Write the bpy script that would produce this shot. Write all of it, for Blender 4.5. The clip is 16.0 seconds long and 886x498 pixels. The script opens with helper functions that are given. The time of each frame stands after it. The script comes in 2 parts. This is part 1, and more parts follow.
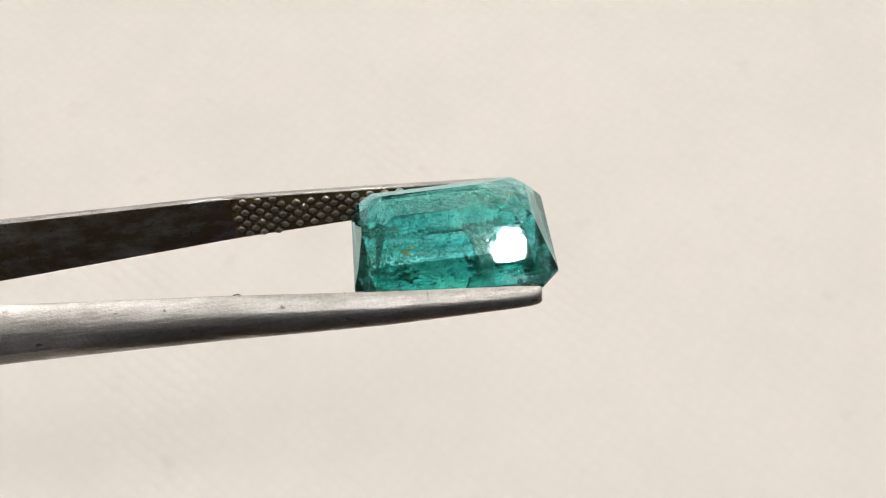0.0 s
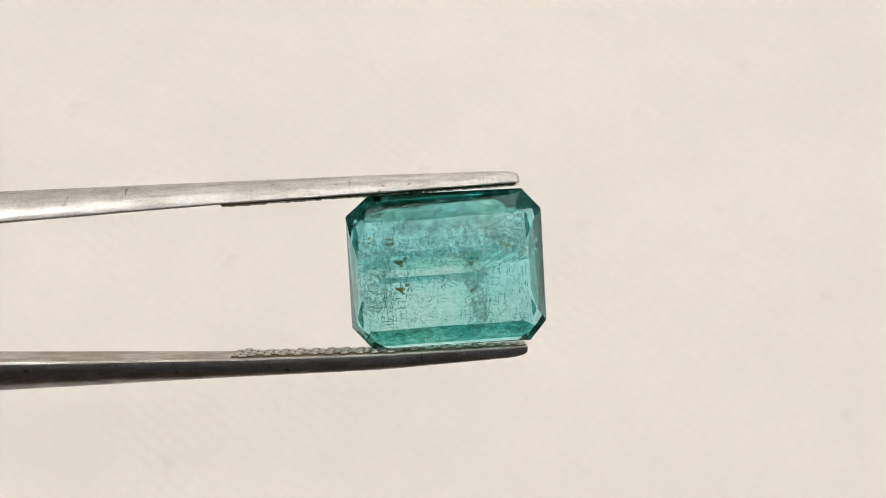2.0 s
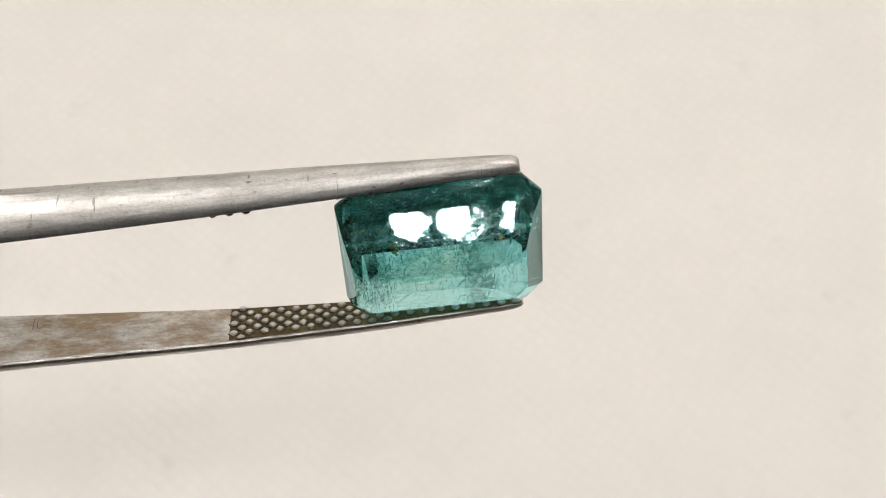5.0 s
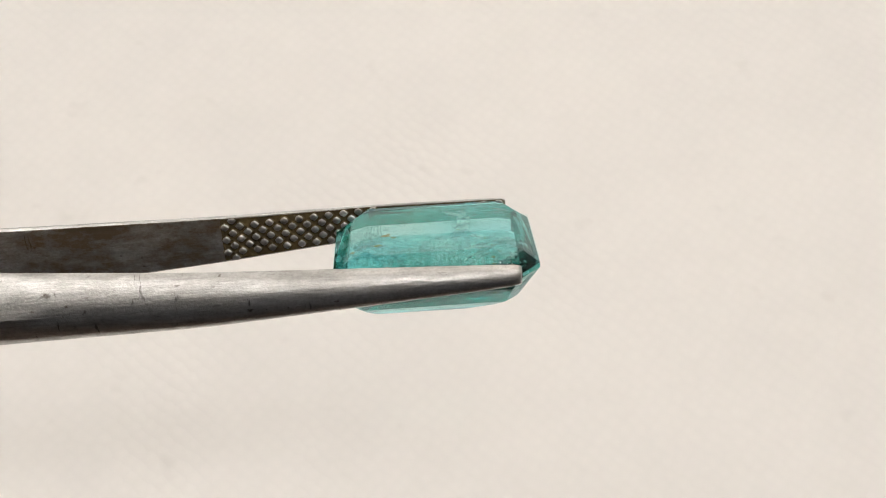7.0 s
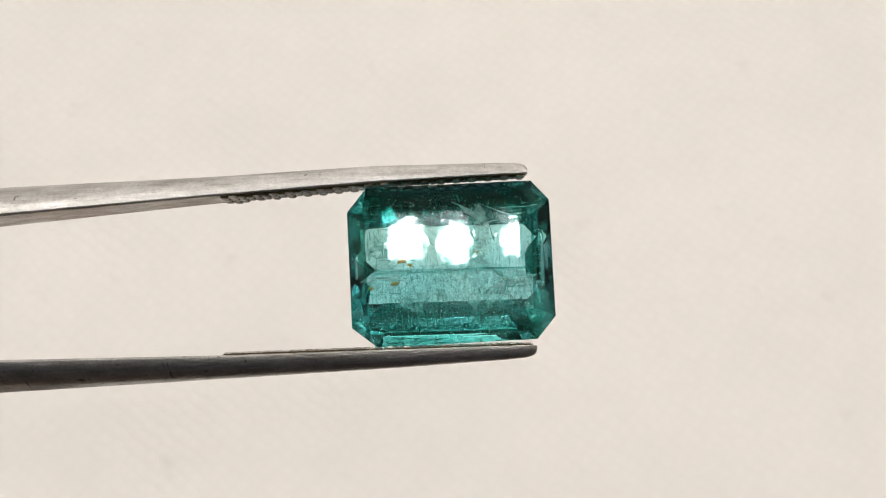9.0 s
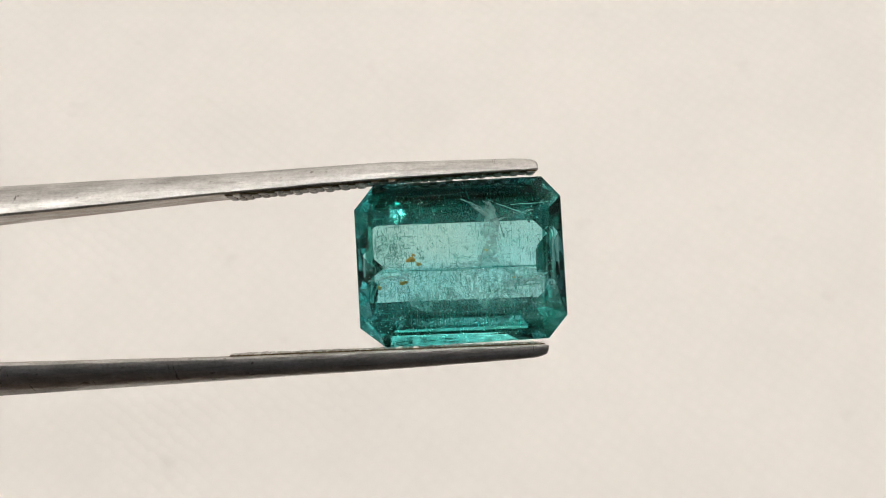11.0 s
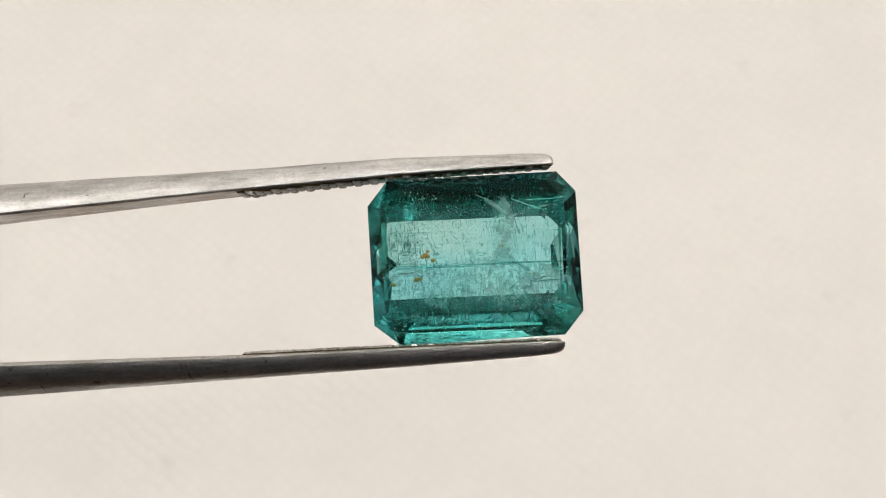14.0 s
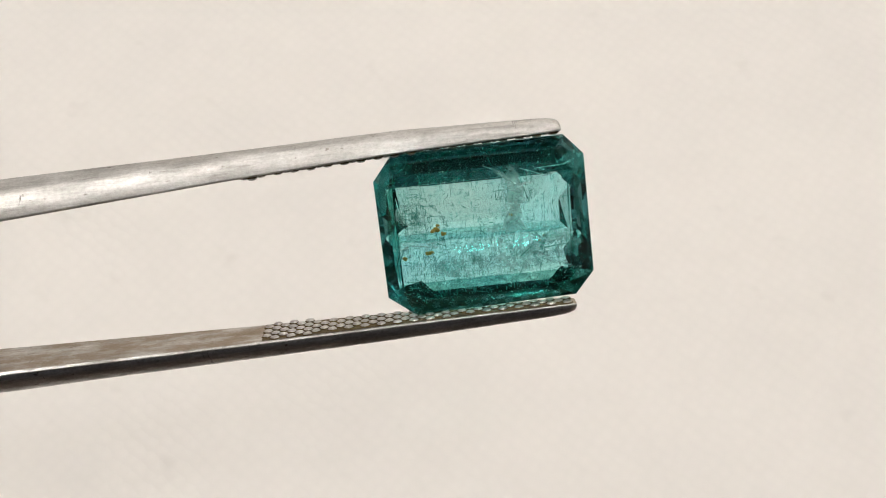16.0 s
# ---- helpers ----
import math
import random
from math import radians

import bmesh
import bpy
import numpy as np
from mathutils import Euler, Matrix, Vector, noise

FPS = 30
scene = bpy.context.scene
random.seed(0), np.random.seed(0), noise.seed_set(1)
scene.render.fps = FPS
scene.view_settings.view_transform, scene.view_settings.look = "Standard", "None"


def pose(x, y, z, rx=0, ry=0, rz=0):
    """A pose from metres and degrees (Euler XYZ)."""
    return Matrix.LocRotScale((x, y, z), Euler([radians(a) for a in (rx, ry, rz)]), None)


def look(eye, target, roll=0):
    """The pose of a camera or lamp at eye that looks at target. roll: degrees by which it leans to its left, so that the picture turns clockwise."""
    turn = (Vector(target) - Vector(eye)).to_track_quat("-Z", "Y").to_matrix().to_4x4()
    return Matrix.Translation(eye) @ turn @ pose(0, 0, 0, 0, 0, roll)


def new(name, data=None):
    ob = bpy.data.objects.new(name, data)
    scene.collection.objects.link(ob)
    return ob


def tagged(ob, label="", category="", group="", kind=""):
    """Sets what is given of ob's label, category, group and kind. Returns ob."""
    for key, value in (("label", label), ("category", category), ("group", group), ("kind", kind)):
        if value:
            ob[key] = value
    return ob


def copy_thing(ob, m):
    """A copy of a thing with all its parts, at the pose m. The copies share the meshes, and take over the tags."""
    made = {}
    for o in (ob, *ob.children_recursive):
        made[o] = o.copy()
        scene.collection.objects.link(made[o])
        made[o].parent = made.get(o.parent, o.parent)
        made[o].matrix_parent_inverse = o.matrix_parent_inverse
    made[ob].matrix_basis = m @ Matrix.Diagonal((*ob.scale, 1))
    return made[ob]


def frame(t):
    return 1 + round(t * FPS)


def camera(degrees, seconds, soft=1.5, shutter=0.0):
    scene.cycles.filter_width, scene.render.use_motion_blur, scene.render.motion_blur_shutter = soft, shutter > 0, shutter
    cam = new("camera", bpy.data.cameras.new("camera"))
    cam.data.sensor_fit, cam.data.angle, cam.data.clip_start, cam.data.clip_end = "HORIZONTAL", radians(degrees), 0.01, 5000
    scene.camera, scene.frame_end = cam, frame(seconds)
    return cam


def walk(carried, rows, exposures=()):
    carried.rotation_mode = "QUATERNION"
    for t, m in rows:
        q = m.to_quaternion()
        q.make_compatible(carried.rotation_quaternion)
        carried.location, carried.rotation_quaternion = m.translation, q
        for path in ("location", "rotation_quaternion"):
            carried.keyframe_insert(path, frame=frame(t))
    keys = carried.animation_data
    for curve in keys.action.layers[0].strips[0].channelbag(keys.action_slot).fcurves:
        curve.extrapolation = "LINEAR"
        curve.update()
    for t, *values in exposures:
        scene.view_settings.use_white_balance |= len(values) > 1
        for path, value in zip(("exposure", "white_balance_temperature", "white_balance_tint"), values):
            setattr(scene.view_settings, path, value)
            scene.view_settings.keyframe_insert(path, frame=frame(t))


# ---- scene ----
MM = 0.001
PITCH, EYE = 60, (0, 0, 0.19)          # the camera looks down on the pad
VIEW = pose(*EYE, -PITCH, 0, 0)        # x right, y along the line of sight, z up in the picture

cam = camera(40.0, 16.0, soft=1.0)
walk(cam, [(0.0, VIEW @ pose(0, 0, 0, 90)), (16.0, VIEW @ pose(0, 0, 0, 90))])

# How the tweezers are held: seconds, millimetres before the camera, turn about their own length, dip, swing
HOLD = [
    (0.0, 0.51, 69.20, 0.31, -49.7, -7.1, 2.0),
    (0.5, 0.85, 68.35, -0.64, -30.3, -5.0, 3.1),
    (1.0, 0.64, 68.29, -1.13, -14.1, -4.1, 3.4),
    (1.5, 0.23, 69.33, -1.28, -3.7, -4.0, 1.1),
    (2.0, 0.22, 70.21, -1.23, 4.5, -4.3, -0.3),
    (2.5, 0.34, 70.61, -1.51, 9.4, -4.7, 1.6),
    (3.0, 0.20, 69.50, -0.73, 3.2, -5.3, -0.5),
    (3.5, -0.07, 68.59, -0.21, -1.9, -5.4, -1.1),
    (3.7, 0.09, 68.59, -0.66, -1.5, -5.4, -1.1),
    (4.3, -0.05, 68.16, -0.03, 12.0, -5.7, -0.5),
    (5.1, -0.04, 67.65, 0.23, 44.0, -6.1, 0.3),
    (5.8, -0.18, 66.54, 0.59, 69.0, -6.5, 1.0),
    (6.0, -0.03, 66.54, 0.44, 73.8, -6.5, 1.0),
    (6.5, 0.59, 69.47, -1.31, 78.6, -5.3, 3.4),
    (7.0, -0.46, 68.63, 0.07, 113.8, -3.8, -0.1),
    (7.5, 0.49, 69.16, -0.29, 137.5, -2.8, 1.0),
    (8.0, 0.26, 67.69, -0.93, 155.9, -1.9, -0.1),
    (8.2, 0.31, 67.69, -1.03, 163.0, -1.9, -0.1),
    (9.2, 0.47, 67.18, -0.58, 175.0, -1.8, -0.1),
    (10.5, 0.67, 66.08, -0.23, 176.9, -2.3, -0.0),
    (11.0, 0.97, 66.07, -0.58, 176.3, -2.1, -0.4),
    (11.3, 1.04, 65.94, -0.25, 173.4, -2.1, 0.4),
    (11.5, 1.09, 65.86, -0.03, 170.3, -2.2, 0.9),
    (12.0, 0.88, 65.81, -0.31, 178.0, -2.4, -0.0),
    (12.5, 0.77, 65.68, -0.67, 186.3, -2.2, 0.9),
    (13.0, 0.20, 65.99, -0.61, 192.6, -2.5, 2.3),
    (13.5, 1.11, 65.38, -0.35, 179.8, -2.2, 0.1),
    (14.0, 1.75, 65.45, -0.37, 176.2, -2.4, 0.0),
    (14.5, 1.77, 65.20, 0.28, 165.5, -2.5, 1.0),
    (15.0, 1.39, 64.42, 1.07, 164.3, -3.6, 1.7),
    (15.5, 1.93, 65.43, 0.64, 180.0, -3.9, 0.3),
    (16.0, 2.25, 65.28, 1.37, 194.0, -6.0, 1.2),
]

# ---- light ----
world = bpy.data.worlds.new("sky")
scene.world = world
world.use_nodes = True
sky = world.node_tree.nodes.new("ShaderNodeTexSky")
sky.sky_type, sky.sun_disc, sky.sun_elevation, sky.sun_rotation = "NISHITA", False, radians(40), radians(20)
sky.dust_density = 2.5
warm = world.node_tree.nodes.new("ShaderNodeMix")
warm.data_type, warm.blend_type = "RGBA", "MULTIPLY"
warm.inputs[0].default_value = 1.0
warm.inputs[7].default_value = (0.94, 0.91, 0.81, 1)
world.node_tree.links.new(sky.outputs[0], warm.inputs[6])
world.node_tree.links.new(warm.outputs[2], world.node_tree.nodes["Background"].inputs[0])
world.node_tree.nodes["Background"].inputs[1].default_value = 0.05
BULB = 168.0
NORTH_FILL = 6.0
scene.view_settings.exposure = 0.0


# added fill lamp before an unseen window opening; brightens the upper arm
def north_fill_light():
    lamp = bpy.data.lights.new("north_fill_lamp", "AREA")
    lamp.shape, lamp.size, lamp.size_y, lamp.energy, lamp.color = "RECTANGLE", 1.7, 1.1, NORTH_FILL, (1.0, 0.93, 0.84)
    ob = new("north_fill_lamp", lamp)
    ob.matrix_world = look((0, 1.58, 0.85), (0, 0, 0.1))


north_fill_light()


# ---- materials ----
def material(name):
    m = bpy.data.materials.new(name)
    m.use_nodes = True
    t = m.node_tree
    t.nodes.clear()
    return m, t, t.nodes.new("ShaderNodeOutputMaterial")


def node(t, kind, **values):
    n = t.nodes.new("ShaderNode" + kind)
    for k, v in values.items():
        n.inputs[k.replace("_", " ")].default_value = v
    return n


def coords(t, scale):
    tc, mp = node(t, "TexCoord"), node(t, "Mapping")
    mp.inputs["Scale"].default_value = scale
    t.links.new(tc.outputs["Object"], mp.inputs["Vector"])
    return mp.outputs[0]


def noise_of(t, scale, size, detail=4.0, rough=0.55):
    n = node(t, "TexNoise", Scale=size, Detail=detail, Roughness=rough)
    t.links.new(coords(t, scale), n.inputs["Vector"])
    return n.outputs[0]


def ramp(t, value, stops):
    r = node(t, "ValToRGB")
    while len(r.color_ramp.elements) < len(stops):
        r.color_ramp.elements.new(0.5)
    for e, (p, c) in zip(r.color_ramp.elements, stops):
        e.position, e.color = p, (*c, 1)
    t.links.new(value, r.inputs[0])
    return r.outputs[0]


def mix(t, a, b, how="MULTIPLY", fac=1.0):
    m = t.nodes.new("ShaderNodeMixRGB")
    m.blend_type = how
    for i, v in ((0, fac), (1, a), (2, b)):
        if isinstance(v, (float, int)):
            m.inputs[i].default_value = v
        elif isinstance(v, tuple):
            m.inputs[i].default_value = (*v, 1)
        else:
            t.links.new(v, m.inputs[i])
    return m.outputs[0]


def bump(t, height, strength, distance):
    b = node(t, "Bump", Strength=strength, Distance=distance)
    t.links.new(height, b.inputs["Height"])
    return b.outputs[0]


def plain(name, colour, vary, size, rough=0.6, metal=0.0, bumps=0.1, depth=0.001):
    """Paint, plaster, wood: a colour that varies at two scales."""
    m, t, out = material(name)
    p = node(t, "BsdfPrincipled", Roughness=rough, Metallic=metal)
    big, fine = noise_of(t, (1, 1, 1), size), noise_of(t, (1, 1, 1), size * 9, 6)
    lo, hi = tuple(c * (1 - vary) for c in colour), tuple(min(1, c * (1 + vary)) for c in colour)
    c = mix(t, ramp(t, big, [(0.3, lo), (0.7, hi)]), ramp(t, fine, [(0.3, (0.93,) * 3), (0.7, (1, 1, 1))]))
    t.links.new(c, p.inputs["Base Color"])
    t.links.new(bump(t, fine, bumps, depth), p.inputs["Normal"])
    t.links.new(p.outputs[0], out.inputs[0])
    return m


def steel_material(name, stain, rough):
    """Satin steel: grain along the arm, pits, cross nicks, blotches of tarnish and brown stain."""
    m, t, out = material(name)
    p = node(t, "BsdfPrincipled", Metallic=1.0)
    lines = noise_of(t, (420, 5200, 5200), 1.0, 5, 0.65)
    grain = noise_of(t, (5200, 7500, 7500), 1.0, 3, 0.6)
    blotch = noise_of(t, (330, 620, 620), 1.0, 6, 0.7)
    specks = noise_of(t, (1300, 2000, 2000), 1.0, 3, 0.5)
    nicks = noise_of(t, (2600, 420, 420), 1.0, 4, 0.6)
    c = mix(t, ramp(t, lines, [(0.28, (0.45, 0.435, 0.415)), (0.42, (0.58, 0.565, 0.545)), (0.72, (0.70, 0.685, 0.66))]), ramp(t, blotch, [(0.32, (0.66, 0.65, 0.635)), (0.6, (1, 1, 1))]))
    c = mix(t, c, ramp(t, specks, [(0.25, (0.38, 0.34, 0.31)), (0.33, (1, 1, 1))]))
    c = mix(t, c, ramp(t, grain, [(0.3, (0.82, 0.81, 0.80)), (0.6, (1, 1, 1))]))
    c = mix(t, c, ramp(t, nicks, [(0.27, (0.32, 0.30, 0.29)), (0.33, (1, 1, 1))]))
    if stain:
        f = ramp(t, noise_of(t, (260, 520, 520), 1.0, 7, 0.75), [(0.40, (0, 0, 0)), (0.58, (stain,) * 3)])
        c = mix(t, c, (0.22, 0.145, 0.07), "MIX", f)
    t.links.new(c, p.inputs["Base Color"])
    t.links.new(ramp(t, blotch, [(0.3, (rough * 1.3,) * 3), (0.7, (rough * 0.85,) * 3)]), p.inputs["Roughness"])
    t.links.new(bump(t, mix(t, lines, grain, "ADD"), 0.7, 0.00003), p.inputs["Normal"])
    t.links.new(p.outputs[0], out.inputs[0])
    return m


def pad_material():
    """Off-white leatherette with a pebbled grain and faint smudges."""
    m, t, out = material("pad_leatherette")
    p = node(t, "BsdfPrincipled", Roughness=0.68, Specular_IOR_Level=0.15)
    smudge = noise_of(t, (1, 1, 1), 60, 3)
    spots = noise_of(t, (1, 1.3, 1), 95, 2)
    wide = noise_of(t, (1, 1, 1), 9, 2)
    v = node(t, "TexVoronoi", Scale=1.0, Randomness=0.4)
    tc, mp = node(t, "TexCoord"), node(t, "Mapping")
    mp.inputs["Rotation"].default_value = (0, 0, radians(38))
    mp.inputs["Scale"].default_value = (480, 480, 480)
    t.links.new(tc.outputs["Object"], mp.inputs["Vector"])
    t.links.new(mp.outputs[0], v.inputs["Vector"])
    c = mix(t, ramp(t, smudge, [(0.3, (0.81, 0.772, 0.732)), (0.6, (0.83, 0.79, 0.748))]), ramp(t, wide, [(0.3, (0.965, 0.968, 0.975)), (0.6, (1, 1, 1))]))
    c = mix(t, c, ramp(t, spots, [(0.66, (1, 1, 1)), (0.8, (0.93, 0.925, 0.92))]))
    c = mix(t, c, ramp(t, v.outputs["Distance"], [(0.1, (1, 1, 1)), (0.75, (0.976, 0.976, 0.976))]))
    t.links.new(c, p.inputs["Base Color"])
    t.links.new(bump(t, v.outputs["Distance"], 0.12, -0.0004), p.inputs["Normal"])
    t.links.new(p.outputs[0], out.inputs[0])
    return m


def gem_material():
    """Clear green beryl: each meeting with a face takes some red."""
    m, t, out = material("emerald")
    g = node(t, "BsdfGlass", IOR=1.575, Roughness=0.0)
    cloud = noise_of(t, (230, 230, 230), 1.0, 4, 0.6)
    c = ramp(t, cloud, [(0.3, (0.67, 0.935, 0.955)), (0.7, (0.77, 0.965, 0.985))])
    t.links.new(c, g.inputs["Color"])
    t.links.new(bump(t, noise_of(t, (700, 700, 700), 1.0, 4, 0.6), 0.05, 0.0001), g.inputs["Normal"])
    t.links.new(g.outputs[0], out.inputs[0])
    return m


def zone_material(name, thin, thick, line, mottle=0.0):
    """A green sheet inside the stone, for growth zones and for rim shade, hatched by fine tubes, mostly along the
    stone's short axis.
    """
    m, t, out = material(name)
    s = node(t, "BsdfTransparent")
    tubes = noise_of(t, (5200, 1500, 1900), 1.0, 4, 0.7)
    cross = noise_of(t, (1000, 1500, 7500), 1.0, 4, 0.7)
    cloud = noise_of(t, (380, 380, 260), 1.0, 6, 0.7)
    c = ramp(t, cloud, [(0.36, thick), (0.6, thin)])
    hue = noise_of(t, (140, 140, 210), 1.0, 2, 0.5)
    c = mix(t, c, ramp(t, hue, [(0.38, (0.90, 0.985, 1.0)), (0.62, (1.0, 0.985, 0.945))]))
    patch = ramp(t, noise_of(t, (420, 420, 420), 1.0, 3, 0.5), [(0.40, (0.1, 0.1, 0.1)), (0.60, (1, 1, 1))])
    other = ramp(t, noise_of(t, (310, 310, 520), 1.0, 4, 0.6), [(0.54, (0, 0, 0)), (0.68, (0.7, 0.7, 0.7))])
    specks = noise_of(t, (2600, 2600, 3200), 1.0, 4, 0.7)
    c = mix(t, c, mix(t, (1, 1, 1), ramp(t, tubes, [(0.33, line), (0.41, (1, 1, 1))]), "MIX", patch))
    c = mix(t, c, mix(t, (1, 1, 1), ramp(t, cross, [(0.32, line), (0.44, (1, 1, 1))]), "MIX", other))
    c = mix(t, c, ramp(t, specks, [(0.30, line), (0.40, (1, 1, 1))]))
    if mottle:
        grain = noise_of(t, (2100, 2100, 1500), 1.0, 6, 0.8)
        c = mix(t, c, ramp(t, grain, [(0.40, (mottle * 0.7, mottle, mottle * 0.97)), (0.60, (1, 1, 1))]))
    t.links.new(c, s.inputs["Color"])
    t.links.new(s.outputs[0], out.inputs[0])
    return m


def veil_material(name, colour, scale, low, high, cover):
    """A milky film, broken up: a healed crack or a drift of haze."""
    m, t, out = material(name)
    d, l = node(t, "BsdfDiffuse", Color=(*colour, 1)), node(t, "BsdfTranslucent", Color=(*colour, 1))
    both = node(t, "MixShader", Fac=0.5)
    s = node(t, "BsdfTransparent")
    k = node(t, "MixShader")
    f = ramp(t, noise_of(t, scale, 1.0, 6, 0.75), [(low, (0, 0, 0)), (high, (cover,) * 3)])
    wide = ramp(t, noise_of(t, (420, 420, 520), 1.0, 3, 0.55), [(0.36, (0.15,) * 3), (0.58, (1, 1, 1))])
    t.links.new(d.outputs[0], both.inputs[1])
    t.links.new(l.outputs[0], both.inputs[2])
    t.links.new(mix(t, f, wide), k.inputs[0])
    t.links.new(s.outputs[0], k.inputs[1])
    t.links.new(both.outputs[0], k.inputs[2])
    t.links.new(k.outputs[0], out.inputs[0])
    return m


def glow_material(name, colour, strength):
    m, t, out = material(name)
    e = node(t, "Emission", Color=(*colour, 1), Strength=strength)
    t.links.new(e.outputs[0], out.inputs[0])
    return m


STEEL = steel_material("brushed_steel", 0.0, 0.35)
INNER = steel_material("stained_steel", 0.8, 0.38)
TEETH = steel_material("worn_knurl", 0.2, 0.34)
GROOVE = plain("groove_grime", (0.075, 0.05, 0.016), 0.5, 900, 0.85, 0.0, 0.4, 0.00005)
GEM = gem_material()
VEIL = veil_material("healed_crack", (0.78, 0.88, 0.83), (1300, 1300, 2400), 0.34, 0.54, 0.85)
HAZE = veil_material("haze_inclusion", (0.70, 0.93, 0.88), (2600, 2600, 1500), 0.40, 0.64, 0.5)
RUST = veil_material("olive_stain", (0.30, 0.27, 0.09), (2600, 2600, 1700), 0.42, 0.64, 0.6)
ZONE = zone_material("green_growth_zone", (0.96, 0.995, 1.0), (0.82, 0.96, 0.965), (0.48, 0.76, 0.72))
INNER_ZONE = zone_material("inner_green_zone", (0.90, 0.985, 0.98), (0.78, 0.96, 0.955), (0.5, 0.8, 0.75), 0.8)
# the next two put the shade of the rim facets into dark green
RIM_SHADE = zone_material("rim_shade_green", (0.29, 0.70, 0.65), (0.15, 0.50, 0.46), (0.1, 0.34, 0.30), 0.58)
SOFT_RIM_SHADE = zone_material("soft_rim_shade_green", (0.66, 0.90, 0.88), (0.42, 0.75, 0.71), (0.2, 0.5, 0.45), 0.55)
NEEDLE = plain("dark_needle", (0.014, 0.16, 0.125), 0.5, 700, 0.5)
FLECK = plain("pale_fleck", (0.55, 0.80, 0.72), 0.2, 900, 0.3)
CRYSTAL = plain("brown_crystal", (0.34, 0.19, 0.02), 0.4, 900, 0.4)
PAD = pad_material()
WALL = plain("plaster", (0.42, 0.40, 0.37), 0.03, 3, 0.8, 0, 0.1)
# for the added dark wall that the arms' undersides reflect
DARK = plain("dark_backdrop", (0.05, 0.055, 0.07), 0.1, 3, 0.7, 0, 0.1)
WOOD = plain("dark_wood", (0.055, 0.035, 0.024), 0.3, 12, 0.45, 0, 0.1)
METAL = plain("lamp_metal", (0.5, 0.5, 0.5), 0.05, 20, 0.4, 1.0)
GLOW = glow_material("bulb_glow", (0.985, 0.955, 0.92), BULB)


# ---- building ----
def mesh_of(name, bm, materials, smooth=None):
    bmesh.ops.recalc_face_normals(bm, faces=bm.faces)
    me = bpy.data.meshes.new(name)
    if smooth is not None:
        for f in bm.faces:
            f.smooth = True
    bm.to_mesh(me)
    bm.free()
    if smooth is not None:
        me.set_sharp_from_angle(angle=radians(smooth))
    for m in materials if isinstance(materials, (list, tuple)) else [materials]:
        me.materials.append(m)
    return me


def part(name, bm, mat, parent, label="", smooth=None):
    ob = new(name, mesh_of(name, bm, mat, smooth))
    ob.parent = parent
    return tagged(ob, label)


def box(bm, lo, hi, bevel=0.0):
    vs = [bm.verts.new((x, y, z)) for x in (lo[0], hi[0]) for y in (lo[1], hi[1]) for z in (lo[2], hi[2])]
    fs = [bm.faces.new([vs[i] for i in q]) for q in ((0, 1, 3, 2), (4, 6, 7, 5), (0, 4, 5, 1), (2, 3, 7, 6), (0, 2, 6, 4), (1, 5, 7, 3))]
    if bevel:
        es = list({e for f in fs for e in f.edges})
        bmesh.ops.bevel(bm, geom=es, offset=bevel, segments=2, affect="EDGES")
    return bm


def setting(name, lo, hi, mat, label, category):
    return tagged(new(name, mesh_of(name, box(bmesh.new(), lo, hi), mat)), label, category, kind="structure")


# ---- the room ----
FLOOR, TOP = -0.78, 1.75
setting("floor", (-1.7, -1.7, FLOOR - 0.1), (1.7, 1.7, FLOOR), WOOD, "dark wooden floor of the room", "floor")
setting("ceiling", (-1.7, -1.7, TOP), (1.7, 1.7, TOP + 0.1), WALL, "plain grey-beige plaster ceiling", "ceiling")
setting("wall_west", (-1.8, -1.7, FLOOR), (-1.7, 1.7, TOP), WALL, "plain grey-beige plaster wall", "wall")
setting("wall_east", (1.7, -1.7, FLOOR), (1.8, 1.7, TOP), WALL, "plain grey-beige plaster wall", "wall")
# unseen; kept dark so that the undersides of the arms mirror darkness
setting("wall_south", (-1.8, -1.8, FLOOR), (1.8, -1.7, TOP), DARK, "unseen dark wall standing in for the holder's dark clothing", "wall")


# unseen wall; its opening is made up to go with the fill lamp
def wall_with_window():
    bm = bmesh.new()
    for lo, hi in (((-1.8, 1.7, FLOOR), (-0.9, 1.8, TOP)), ((0.9, 1.7, FLOOR), (1.8, 1.8, TOP)),
                   ((-0.9, 1.7, FLOOR), (0.9, 1.8, 0.25)), ((-0.9, 1.7, 1.45), (0.9, 1.8, TOP))):
        box(bm, lo, hi)
    tagged(new("wall_north", mesh_of("wall_north", bm, WALL)), "grey-beige plaster wall with a window opening", "wall", kind="structure")


wall_with_window()


def table():
    base = tagged(new("table"), "dark wooden table under an off-white pad", "table")
    base.location = (0, 0, FLOOR)
    h = -FLOOR - 0.004
    part("tabletop", box(bmesh.new(), (-0.6, -0.12, h - 0.03), (0.6, 1.05, h), 0.004), WOOD, base)
    for x in (-0.55, 0.49):
        for y in (-0.09, 0.96):
            part("leg", box(bmesh.new(), (x, y, 0), (x + 0.06, y + 0.06, h - 0.03)), WOOD, base)


table()


def pad():
    bm = box(bmesh.new(), (-0.45, 0.0, -0.004), (0.45, 1.02, 0.0), 0.0015)
    tagged(new("pad", mesh_of("pad", bm, PAD)), "off-white leatherette pad lying flat on the table", "pad", kind="structure")


pad()


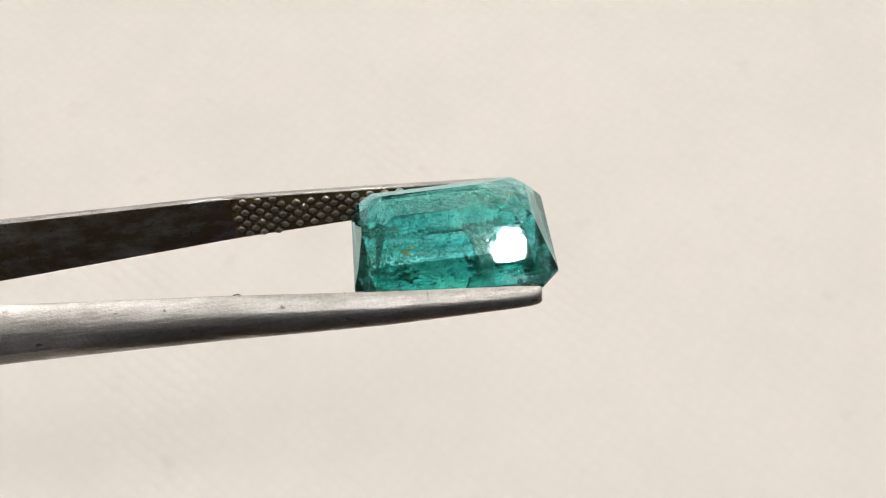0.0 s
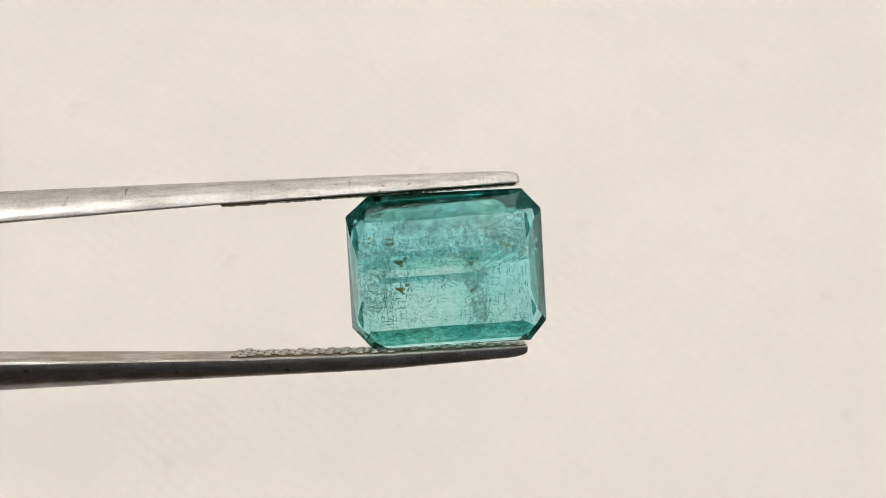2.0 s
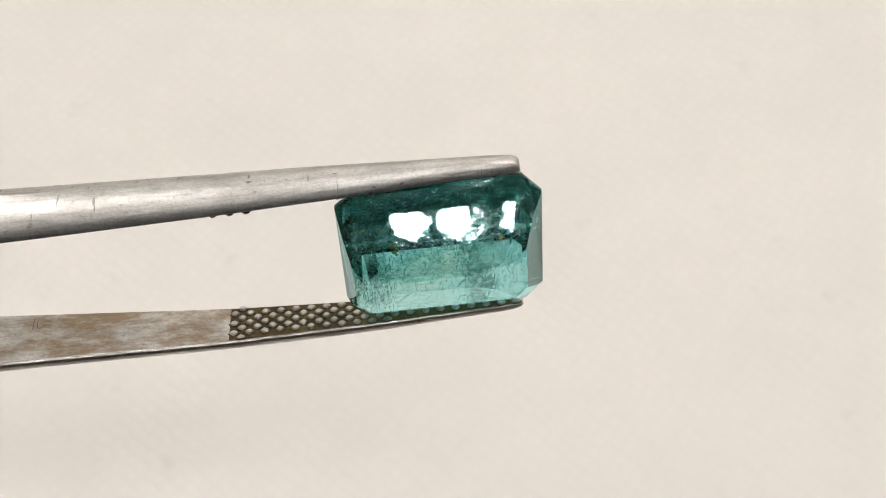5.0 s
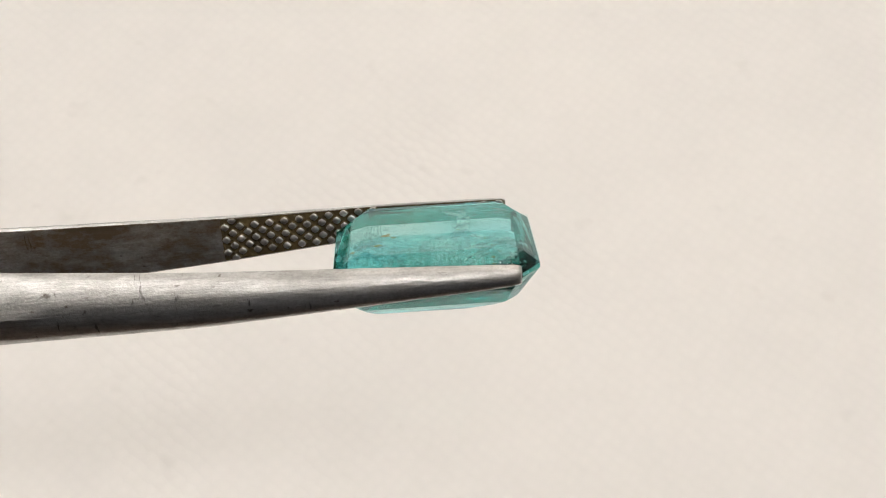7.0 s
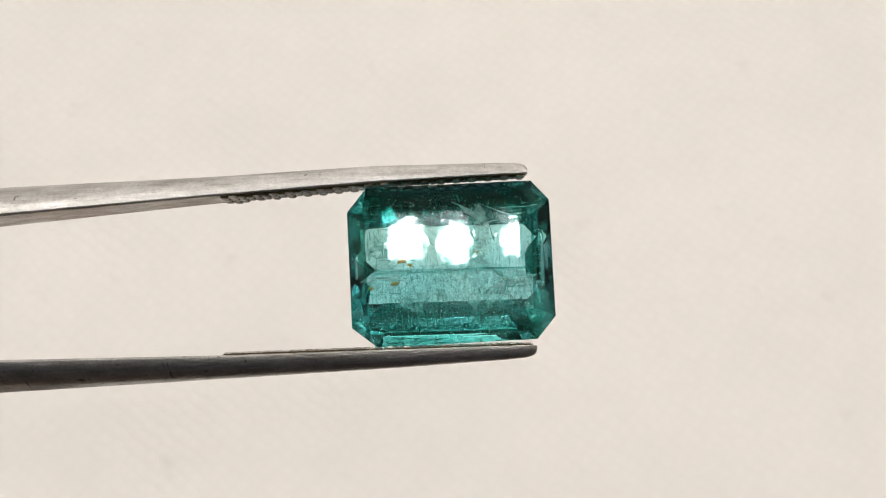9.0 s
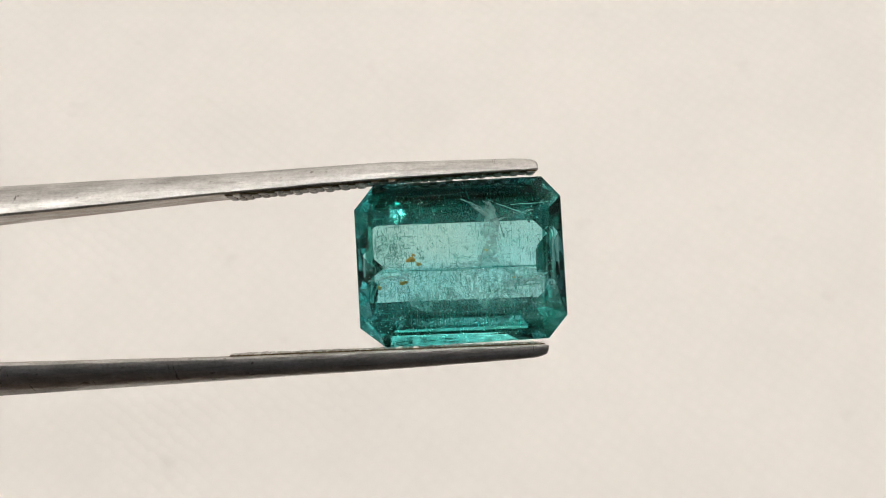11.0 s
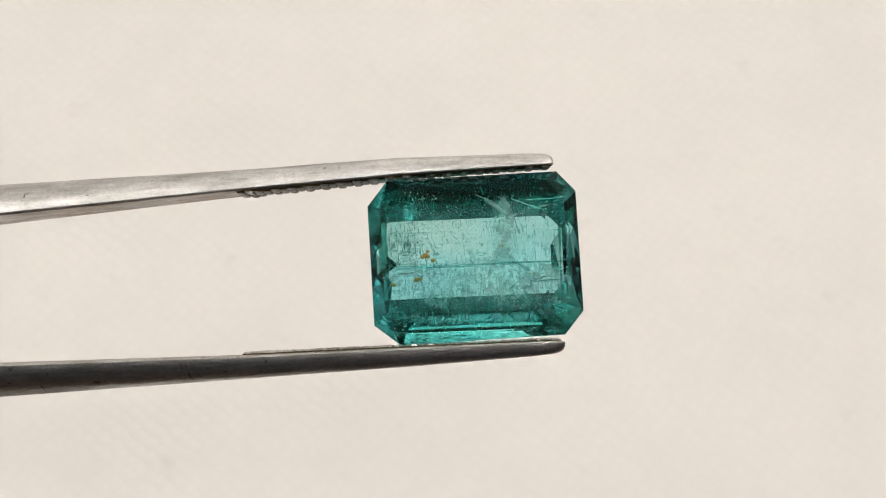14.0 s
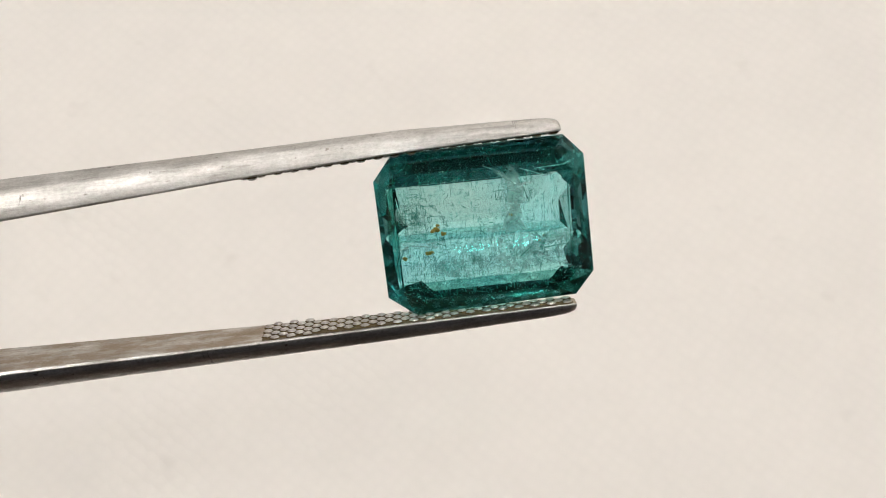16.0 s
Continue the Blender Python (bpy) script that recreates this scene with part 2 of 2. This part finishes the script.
def ceiling_light(x, y, bulbs, label):
    """Small round bulbs in sockets on a plate."""
    base = tagged(new("ceiling_light"), label, "lamp", "ceiling lights")
    base.location = (x, y, TOP)
    bm = bmesh.new()
    bmesh.ops.create_cone(bm, cap_ends=True, segments=48, radius1=0.17, radius2=0.16, depth=0.02, matrix=pose(0, 0, -0.01, 180))
    part("plate", bm, METAL, base, smooth=40)
    for bx, by in bulbs:
        bm = bmesh.new()
        bmesh.ops.create_uvsphere(bm, u_segments=20, v_segments=10, radius=0.024, matrix=pose(bx * MM, by * MM, -0.040))
        part("bulb", bm, GLOW, base, "glowing warm white bulb", smooth=80)
    return base


ceiling_light(0.05, -0.52, ((-120, 25), (-50, 25), (40, 30), (130, -40)), "ceiling light with four round glowing bulbs")
# two more unseen lights, added where the stone's facets turn them into glints
ceiling_light(0.25, -1.26, ((0, 0),), "added unseen ceiling light with one round bulb, placed for a glint")
ceiling_light(0.035, 0.28, ((-35, 0), (35, 0)), "added unseen ceiling light with two round bulbs, placed for glints")
# unseen clusters far to the sides, added to raise the overall light
CLUSTER = ((48, 25), (34, -25), (-35, 50), (-48, 8), (20, 69), (110, -45))
fill_cluster = ceiling_light(-0.95, 0.35, CLUSTER, "added unseen ceiling fill light with a cluster of round glowing bulbs")
for x_, y_ in ((1.0, 0.45), (0.82, 0.98), (-0.86, 0.94)):
    copy_thing(fill_cluster, pose(x_, y_, TOP))


# ---- the tweezers ----
def along(table_, x):
    xs = [r[0] for r in table_]
    return [float(np.interp(x, xs, [r[i] for r in table_])) for i in range(1, len(table_[0]))]


# along the arm: x, middle of the inner face y and z, width, thickness (millimetres)
ARM_A = [(-115, 0.0, 1.6, 8.0, 1.2), (-60, 0.4, 4.0, 7.2, 1.7), (-27, 0.36, 4.66, 4.5, 1.8), (-12.5, 0.05, 4.80, 3.15, 1.25), (-4, 0.13, 4.76, 2.2, 1.03), (4.26, 0.24, 4.74, 1.22, 0.70)]
ARM_B = [(-115, 0.0, 1.2, 8.0, 1.2), (-60, -0.5, -0.9, 6.8, 1.8), (-27, -0.45, -2.95, 4.2, 1.95), (-12.6, -0.33, -3.94, 2.9, 1.28), (-4, 0.0, -4.42, 2.1, 1.05), (4.08, 0.26, -4.68, 1.22, 0.70)]
SECTION = [(-0.47, 0.0), (-0.5, 0.07), (-0.49, 0.24), (-0.42, 0.52), (-0.33, 0.8), (-0.2, 0.95), (0.0, 1.0), (0.2, 0.95), (0.33, 0.8), (0.42, 0.52), (0.49, 0.24), (0.5, 0.07), (0.47, 0.0)]


def section_at(x):
    """Rounded at the tips, ridged like a roof further back."""
    k = max(0.0, min(1.0, (-7.0 - x) / 17.0))
    k = 0.38 * k * k * (3 - 2 * k)
    return [(a, b if b < 0.1 else b * (1 - k) + k * (0.16 + 0.9 * (1 - abs(a) / 0.5))) for a, b in SECTION]


def arm_mesh(rows, side):
    bm = bmesh.new()
    end = rows[-1][0]
    xs = [-115 + 5 * i for i in range(13)] + [-52 + 2.0 * i for i in range(28)] + [3.0, end - 0.4, end - 0.1, end + 0.1, end + 0.2, end + 0.26]
    shrink = {end - 0.4: 0.95, end - 0.1: 0.87, end + 0.1: 0.76, end + 0.2: 0.64, end + 0.26: 0.46}
    rings = []
    for x in xs:
        y, z, w, h = along(rows, x)
        k = shrink.get(x, 1.0)
        lift = h * (1 - k) * 0.08
        rings.append([bm.verts.new((x * MM, (y + a * w * (0.6 + 0.4 * k)) * MM, (z + side * (b * h * k + lift)) * MM)) for a, b in section_at(x)])
    n = len(SECTION)
    for p, q in zip(rings, rings[1:]):
        for i in range(n):
            j = (i + 1) % n
            f = bm.faces.new((p[i], p[j], q[j], q[i]))
            f.material_index = 1 if i == n - 1 else 0
    bm.faces.new(rings[0])
    bm.faces.new(rings[-1])
    return bm


def grip_mesh(rows, side, seed):
    """The knurled patch: rows of blunt teeth set crosswise over a grimy floor."""
    rnd = random.Random(seed)
    bm = bmesh.new()
    start, end = rows[-3][0], rows[-1][0]
    cells = 60
    strip = []
    for i in range(cells + 1):
        x = start + (end - start) * i / cells
        y, z, w, h = along(rows, x)
        strip.append([bm.verts.new((x * MM, (y + s * w * 0.45) * MM, (z - side * d) * MM)) for s in (-1, 1) for d in (0.03,)])
    for p, q in zip(strip, strip[1:]):
        bm.faces.new((p[0], p[1], q[1], q[0])).material_index = 1
    pitch_x, pitch_y = 0.44, 0.40
    col = 0
    x = start + 0.25
    while x < end - 0.1:
        y, z, w, h = along(rows, x)
        for r in range(-6, 7):
            if (r + col) % 2:
                continue
            cy = r * pitch_y
            if abs(cy) > w * 0.5 - 0.2:
                continue
            top = 0.17 * rnd.uniform(0.85, 1.05)
            rings = []
            for rad, lift in ((0.33, 0.0), (0.26, 0.07), (0.19, top * 0.9), (0.12, top)):
                ring = []
                for k in range(8):
                    a = 2 * math.pi * k / 8
                    if k % 2:
                        rad_ = rad * 0.9
                    else:
                        rad_ = rad
                    yy = max(-w * 0.47, min(w * 0.47, cy + math.sin(a) * rad_ * 0.9))
                    ring.append(bm.verts.new(((x + math.cos(a) * rad_) * MM, (y + yy) * MM, (z - side * (0.02 + lift)) * MM)))
                rings.append(ring)
            for li, (p, q) in enumerate(zip(rings, rings[1:])):
                for k in range(8):
                    f = bm.faces.new((p[k], p[(k + 1) % 8], q[(k + 1) % 8], q[k]))
                    f.material_index = 1 if li == 0 else 0
            bm.faces.new(rings[-1])
        x += pitch_x
        col += 1
    return bm


tweezers = tagged(new("tweezers"), "worn steel gem tweezers with knurled tips, gripping the stone", "tweezers")
for rows_, side_, seed_ in ((ARM_A, 1, 3), (ARM_B, -1, 4)):
    arm = part("arm", arm_mesh(rows_, side_), (STEEL, INNER), tweezers, "scratched brushed steel arm", smooth=34)
    part("knurled_grip", grip_mesh(rows_, side_, seed_), (TEETH, GROOVE), arm, "knurled steel grip with brown grime in its grooves", smooth=24)

# ---- the stone ----
# rings from table to keel: y, then the eight corners (x, z) as insets of the girdle
GIRDLE = [(-4.15, 4.57), (-5.57, 3.44), (-5.70, -2.97), (-4.60, -4.31), (4.53, -4.46), (5.52, -3.36), (5.64, 3.10), (4.60, 4.33)]


def ring_of(left, right, top, bottom, cut):
    return [(left + cut, top), (left, top - cut), (left, bottom + cut), (left + cut, bottom), (right - cut, bottom), (right, bottom + cut), (right, top - cut), (right - cut, top)]


def gem_mesh():
    bm = bmesh.new()
    levels = [(1.15, [(-3.1, 3.05), (-3.7, 2.4), (-3.7, -2.2), (-3.3, -2.75), (3.45, -2.75), (3.75, -2.2), (3.75, 2.4), (3.1, 3.05)]),
              (0.75, [(-3.75, 3.75), (-4.75, 2.75), (-4.75, -2.75), (-3.8, -3.95), (3.9, -3.95), (4.8, -2.65), (4.8, 2.75), (3.8, 3.75)]),
              (0.13, GIRDLE), (-0.13, GIRDLE),
              (-1.2, ring_of(-5.35, 5.05, 3.45, -3.6, 0.95)),
              (-2.6, ring_of(-4.95, 4.45, 2.05, -2.2, 0.72)),
              (-3.22, ring_of(-4.5, 3.6, 1.07, -1.06, 0.45))]
    rings = [[bm.verts.new((x * MM, y * MM, z * MM)) for x, z in r] for y, r in levels]
    for i, y in ((2, 0.85), (3, 1.063), (4, 1.063), (5, 0.85)):    # one side of the crown is cut flatter
        rings[1][i].co.y = y * MM
    bm.faces.new(rings[0])
    for p, q in zip(rings, rings[1:]):
        for i in range(8):
            bm.faces.new((p[i], p[(i + 1) % 8], q[(i + 1) % 8], q[i]))
    a, b = bm.verts.new((-3.6 * MM, -3.84 * MM, 0.1 * MM)), bm.verts.new((1.55 * MM, -3.86 * MM, 0.1 * MM))
    r = rings[-1]
    for q in ((r[0], r[1], a), (r[1], r[2], a), (r[2], r[3], a), (r[3], r[4], b, a), (r[4], r[5], b), (r[5], r[6], b), (r[6], r[7], b), (r[7], r[0], a, b)):
        bm.faces.new(q)
    return bm


gemstone = tagged(new("gemstone"), "emerald-cut green gemstone with inclusions, held in tweezers", "gemstone")
stone = part("stone", gem_mesh(), GEM, gemstone, "faceted transparent green stone")
stone.visible_shadow = False   # clear stone lets the light in to what lies inside it


def zone_mesh(corners, lift):
    """A gently wavy sheet across the stone; lift turns (x, second coordinate, wave) into a place."""
    bm = bmesh.new()
    n = len(corners)
    mid = (sum(c[0] for c in corners) / n, sum(c[1] for c in corners) / n)
    rings = []
    for k in (0.33, 0.66, 1.0):
        ring = []
        for i in range(n * 4):
            a, b = corners[i // 4], corners[(i // 4 + 1) % n]
            f = (i % 4) / 4
            p = [mid[j] + k * (a[j] * (1 - f) + b[j] * f - mid[j]) for j in (0, 1)]
            ring.append(bm.verts.new(lift(p[0], p[1], 0.06 * math.sin(2.1 * p[0] + 1.3 * p[1]))))
        rings.append(ring)
    c = bm.verts.new(lift(mid[0], mid[1], 0.0))
    m = n * 4
    for i in range(m):
        bm.faces.new((c, rings[0][i], rings[0][(i + 1) % m]))
        for p, q in zip(rings, rings[1:]):
            bm.faces.new((p[i], p[(i + 1) % m], q[(i + 1) % m], q[i]))
    return bm


for y_, k_ in ((0.35, 0.93), (-0.8, 0.80)):
    part("green_sheet", zone_mesh([(x * (k_ + 0.07), z * k_) for x, z in GIRDLE], lambda x, z, w: (x * MM, (y_ + w) * MM, z * MM)), ZONE, gemstone, "hatched green growth zone inside the stone", smooth=60)
SIDE = [(-5.0, 0.05), (-3.5, 0.85), (3.5, 0.85), (5.0, 0.05), (3.9, -2.3), (1.3, -3.3), (-3.2, -3.3), (-4.6, -2.2)]
part("green_sheet", zone_mesh(SIDE, lambda x, y, w: (x * MM, y * MM, (0.4 + w) * MM)), INNER_ZONE, gemstone, "hatched green growth zone inside the stone", smooth=60)
# added sheets at flanks and ends: their colour darkens the rim facets
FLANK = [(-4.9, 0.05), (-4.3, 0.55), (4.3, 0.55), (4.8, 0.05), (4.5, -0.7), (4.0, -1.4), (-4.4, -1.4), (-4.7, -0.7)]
for side_, mat_ in ((1, SOFT_RIM_SHADE), (-1, RIM_SHADE)):
    part("green_sheet", zone_mesh(FLANK, lambda x, y, w: (x * MM, y * MM, side_ * (3.6 + 0.45 * y + 0.5 * w) * MM)), mat_, gemstone, "added dark green sheet shading the rim of the stone", smooth=60)
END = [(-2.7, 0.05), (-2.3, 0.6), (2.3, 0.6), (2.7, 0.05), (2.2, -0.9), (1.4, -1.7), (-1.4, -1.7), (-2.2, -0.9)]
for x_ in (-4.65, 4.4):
    part("green_sheet", zone_mesh(END, lambda z, y, w: ((x_ + 0.5 * w) * MM, y * MM, z * MM)), RIM_SHADE, gemstone, "added dark green sheet shading the rim of the stone", smooth=60)


# haze: x and z of the corners, depth
for corners_, y_, mat_, label_ in (
        ([(-4.4, 0.5), (-3.6, 2.3), (-1.0, 2.7), (1.5, 2.3), (4.0, 2.5), (5.0, 1.3), (3.0, 0.2), (-1.0, 0.1)], 0.15, HAZE, "pale drift of haze inside the stone"),
        ([(-4.0, 0.4), (-2.6, 2.6), (0.6, 2.9), (3.6, 2.6), (4.6, 0.8), (1.6, -0.2), (-1.4, 0.4)], -0.45, HAZE, "pale drift of haze inside the stone"),
        ([(1.0, -2.9), (1.1, -0.9), (0.6, 0.3), (2.4, 0.4), (2.2, -1.2), (1.9, -3.0)], -0.2, HAZE, "pale drift of haze inside the stone"),
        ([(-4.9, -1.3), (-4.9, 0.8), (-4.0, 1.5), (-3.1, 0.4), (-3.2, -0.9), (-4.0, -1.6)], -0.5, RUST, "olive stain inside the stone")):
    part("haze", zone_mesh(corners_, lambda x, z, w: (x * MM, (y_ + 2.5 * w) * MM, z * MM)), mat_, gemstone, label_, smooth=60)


def needles():
    """Fine growth tubes and dark needles, mostly along the stone's two axes, in swarms."""
    rnd = random.Random(7)
    swarms = [(-3.6, 1.9), (-2.4, 2.0), (-1.0, 2.2), (1.0, 1.9), (-2.6, 0.6), (-3.8, -0.4), (-3.4, -1.3), (2.6, 1.4), (3.8, 1.0), (2.8, 2.2), (1.8, -1.6), (0.1, 0.9), (-0.8, 1.4)]
    verts, faces = [], []
    for i in range(2500):
        if rnd.random() < 0.72:
            cx, cz = rnd.choice(swarms)
            x, z = rnd.gauss(cx, 0.6), rnd.gauss(cz, 0.65)
        else:
            x, z = rnd.uniform(-4.6, 4.4), rnd.uniform(-3.5, 3.5)
        if abs(z) > 3.5 or not -4.7 < x < 4.5:
            continue
        deep = min(1.9, 0.55 * (4.4 - abs(z)), 1.6 * (5.2 - abs(x)))
        y = rnd.uniform(-deep, 0.5)
        length = rnd.uniform(0.07, 0.32) * (1.0 if rnd.random() < 0.85 else 2.2)
        wide = rnd.uniform(0.008, 0.021) * (1.0 if rnd.random() < 0.88 else 1.7)
        kind = rnd.random()
        turn = 0.0 if kind < 0.5 else 90.0 if kind < 0.66 else rnd.uniform(0, 180)
        m = pose(x, y, z, 0, turn + rnd.uniform(-5, 5), rnd.uniform(-12, 12))
        k = len(verts)
        for h, r in ((-0.5, wide), (0.5, wide * 0.6)):
            for a in (0, 2.094, 4.189):
                verts.append(tuple(m @ Vector((math.cos(a) * r, math.sin(a) * r, h * length)) * MM))
        faces += [(k, k + 1, k + 4, k + 3), (k + 1, k + 2, k + 5, k + 4), (k + 2, k, k + 3, k + 5), (k, k + 2, k + 1), (k + 3, k + 4, k + 5)]
    me = bpy.data.meshes.new("needles")
    me.from_pydata(verts, [], faces)
    bm = bmesh.new()
    bm.from_mesh(me)
    bpy.data.meshes.remove(me)
    return bm


def flecks():
    """Tiny pale flakes that catch the light."""
    rnd = random.Random(11)
    verts, faces = [], []
    for i in range(900):
        x, z = rnd.uniform(-5.0, 4.9), rnd.uniform(-3.9, 3.9)
        if abs(x) < 3.4 and abs(z) < 2.4 and rnd.random() < 0.65:
            continue
        deep = min(1.5, 0.5 * (4.5 - abs(z)), 1.2 * (5.4 - abs(x)))
        m = pose(x, rnd.uniform(-deep, 0.35 * min(1, 4.3 - abs(z))), z, rnd.uniform(0, 360), rnd.uniform(0, 360), 0)
        a, b, c = rnd.uniform(0.01, 0.03), rnd.uniform(0.01, 0.05), 0.004
        k = len(verts)
        for p in ((-a, -b, 0), (a, -b * 0.6, 0), (a * 0.7, b, 0), (-a, b * 0.8, 0), (0, 0, c), (0, 0, -c)):
            verts.append(tuple(m @ Vector(p) * MM))
        faces += [(k + q, k + (q + 1) % 4, k + 4) for q in range(4)] + [(k + (q + 1) % 4, k + q, k + 5) for q in range(4)]
    me = bpy.data.meshes.new("flecks")
    me.from_pydata(verts, [], faces)
    bm = bmesh.new()
    bm.from_mesh(me)
    bpy.data.meshes.remove(me)
    return bm


tagged(part("fleck_inclusions", flecks(), FLECK, gemstone, "tiny pale flecks inside the stone"), kind="stuff")


def long_needle(a, b, wide):
    bm = bmesh.new()
    a, b = Vector(a), Vector(b)
    made = bmesh.ops.create_cone(bm, cap_ends=True, segments=6, radius1=wide * MM, radius2=wide * 0.5 * MM, depth=(b - a).length * MM)
    turn = (b - a).to_track_quat("Z", "Y").to_matrix().to_4x4()
    bmesh.ops.transform(bm, matrix=Matrix.Translation((a + b) / 2 * MM) @ turn, verts=made["verts"])
    return bm


for a_, b_, w_ in (((-4.75, -0.4, 2.0), (-4.2, -0.5, 0.7), 0.045), ((1.6, -0.3, 2.9), (2.1, -0.5, 2.0), 0.03), ((2.4, -0.6, -1.2), (2.0, -0.5, -2.6), 0.025), ((0.4, 0.2, -3.7), (0.55, 0.1, -3.3), 0.06), ((3.0, 0.1, 1.45), (4.9, 0.0, 1.3), 0.03), ((1.7, 0.2, 1.8), (2.4, 0.15, 1.25), 0.03), ((-2.7, 0.3, -0.3), (-2.6, 0.2, 0.7), 0.03)):
    part("needle_inclusion", long_needle(a_, b_, w_), NEEDLE, gemstone, "dark green needle inside the stone", smooth=40)
for a_, b_ in (((2.0, 0.4, -3.0), (3.6, 0.3, -2.4)), ((2.8, 0.4, -2.9), (4.7, 0.2, -3.0)), ((0.1, 0.3, -3.3), (1.2, 0.35, -2.8))):
    part("needle_inclusion", long_needle(a_, b_, 0.013), FLECK, gemstone, "pale bright needle inside the stone", smooth=40)
tagged(part("needle_inclusions", needles(), NEEDLE, gemstone, "fine dark needles inside the stone"), kind="stuff")


def blob(seed, size):
    rnd = random.Random(seed)
    bm = bmesh.new()
    bmesh.ops.create_icosphere(bm, subdivisions=2, radius=size * MM)
    for v in bm.verts:
        v.co *= rnd.uniform(0.6, 1.25)
        v.co.y *= 0.5
        v.co.x *= 1.35
    return bm


for i_, (x_, y_, z_, s_) in enumerate(((-2.65, 0.3, -0.15, 0.14), (-2.3, 0.2, 0.1, 0.11), (-2.85, 0.35, -0.1, 0.10), (-2.55, 0.3, -0.38, 0.08), (-3.2, 0.2, 1.1, 0.12), (-3.0, 0.25, 1.05, 0.08), (-4.35, 0.1, 1.3, 0.11), (1.4, 0.1, -0.5, 0.10), (2.8, 0.2, 1.0, 0.06), (3.2, -1.2, 1.0, 0.10))):
    ob_ = part("crystal_inclusion", blob(i_, s_), CRYSTAL, gemstone, "brown crystal inside the stone")
    ob_.location = (x_ * MM, y_ * MM, z_ * MM)


def veil(points, width, seed):
    """A crack: a thin crumpled sheet with two sides."""
    rnd = random.Random(seed)
    bm = bmesh.new()
    lines = []
    n = 14
    for i in range(n + 1):
        k = i / n * (len(points) - 1)
        j = min(int(k), len(points) - 2)
        p = Vector(points[j]).lerp(Vector(points[j + 1]), k - j)
        w = width * (0.35 + 0.65 * math.sin(math.pi * (0.1 + 0.8 * i / n))) * rnd.uniform(0.6, 1.3)
        lines.append([bm.verts.new((p + Vector((w * s, rnd.uniform(-0.12, 0.12) + 0.35 * s, rnd.uniform(-0.06, 0.06)))) * MM) for s in (-0.5, -0.15, 0.2, 0.5)])
    for p, q in zip(lines, lines[1:]):
        for i in range(3):
            bm.faces.new((p[i], p[i + 1], q[i + 1], q[i]))
    bmesh.ops.solidify(bm, geom=bm.faces[:], thickness=0.01 * MM)
    return bm


for pts_, w_, s_ in ((((1.55, 0.35, -3.2), (1.75, 0.25, -2.0), (1.6, 0.15, -0.6), (1.2, 0.0, 0.8)), 0.75, 1),
                     (((1.7, 0.3, -2.0), (2.8, 0.3, -2.4), (3.9, 0.3, -2.6)), 0.40, 2),
                     (((1.7, 0.35, -2.2), (1.0, 0.35, -2.8), (0.6, 0.35, -3.1)), 0.35, 3),
                     (((1.6, -0.5, 2.0), (3.0, -0.3, 1.2), (4.3, -0.1, 0.8)), 1.0, 4),
                     (((2.4, -0.4, 1.6), (3.4, -0.2, 2.2), (4.2, 0.0, 2.6)), 0.7, 6),
                     (((1.35, 0.1, -0.7), (1.0, 0.1, 0.2), (0.6, 0.1, 1.2)), 0.3, 7),
                     (((1.4, 0.1, -0.7), (2.0, 0.1, 0.3), (2.9, 0.1, 0.9)), 0.35, 8),
                     (((-4.7, -0.3, 0.9), (-3.8, -0.3, 0.7), (-2.8, -0.3, 0.9)), 0.5, 5)):
    part("crack", veil(pts_, w_, s_), VEIL, gemstone, "milky healed crack inside the stone", smooth=60)


# ---- what moves ----
def motions():
    rows = [(t, VIEW @ pose(x * MM, y * MM, z * MM, a, b, c)) for t, x, y, z, a, b, c in HOLD]
    walk(tweezers, rows)
    walk(gemstone, [(t, m @ pose(0, 0, 0.08 * MM)) for t, m in rows])   # the stone sits a little off the middle of the grip


motions()
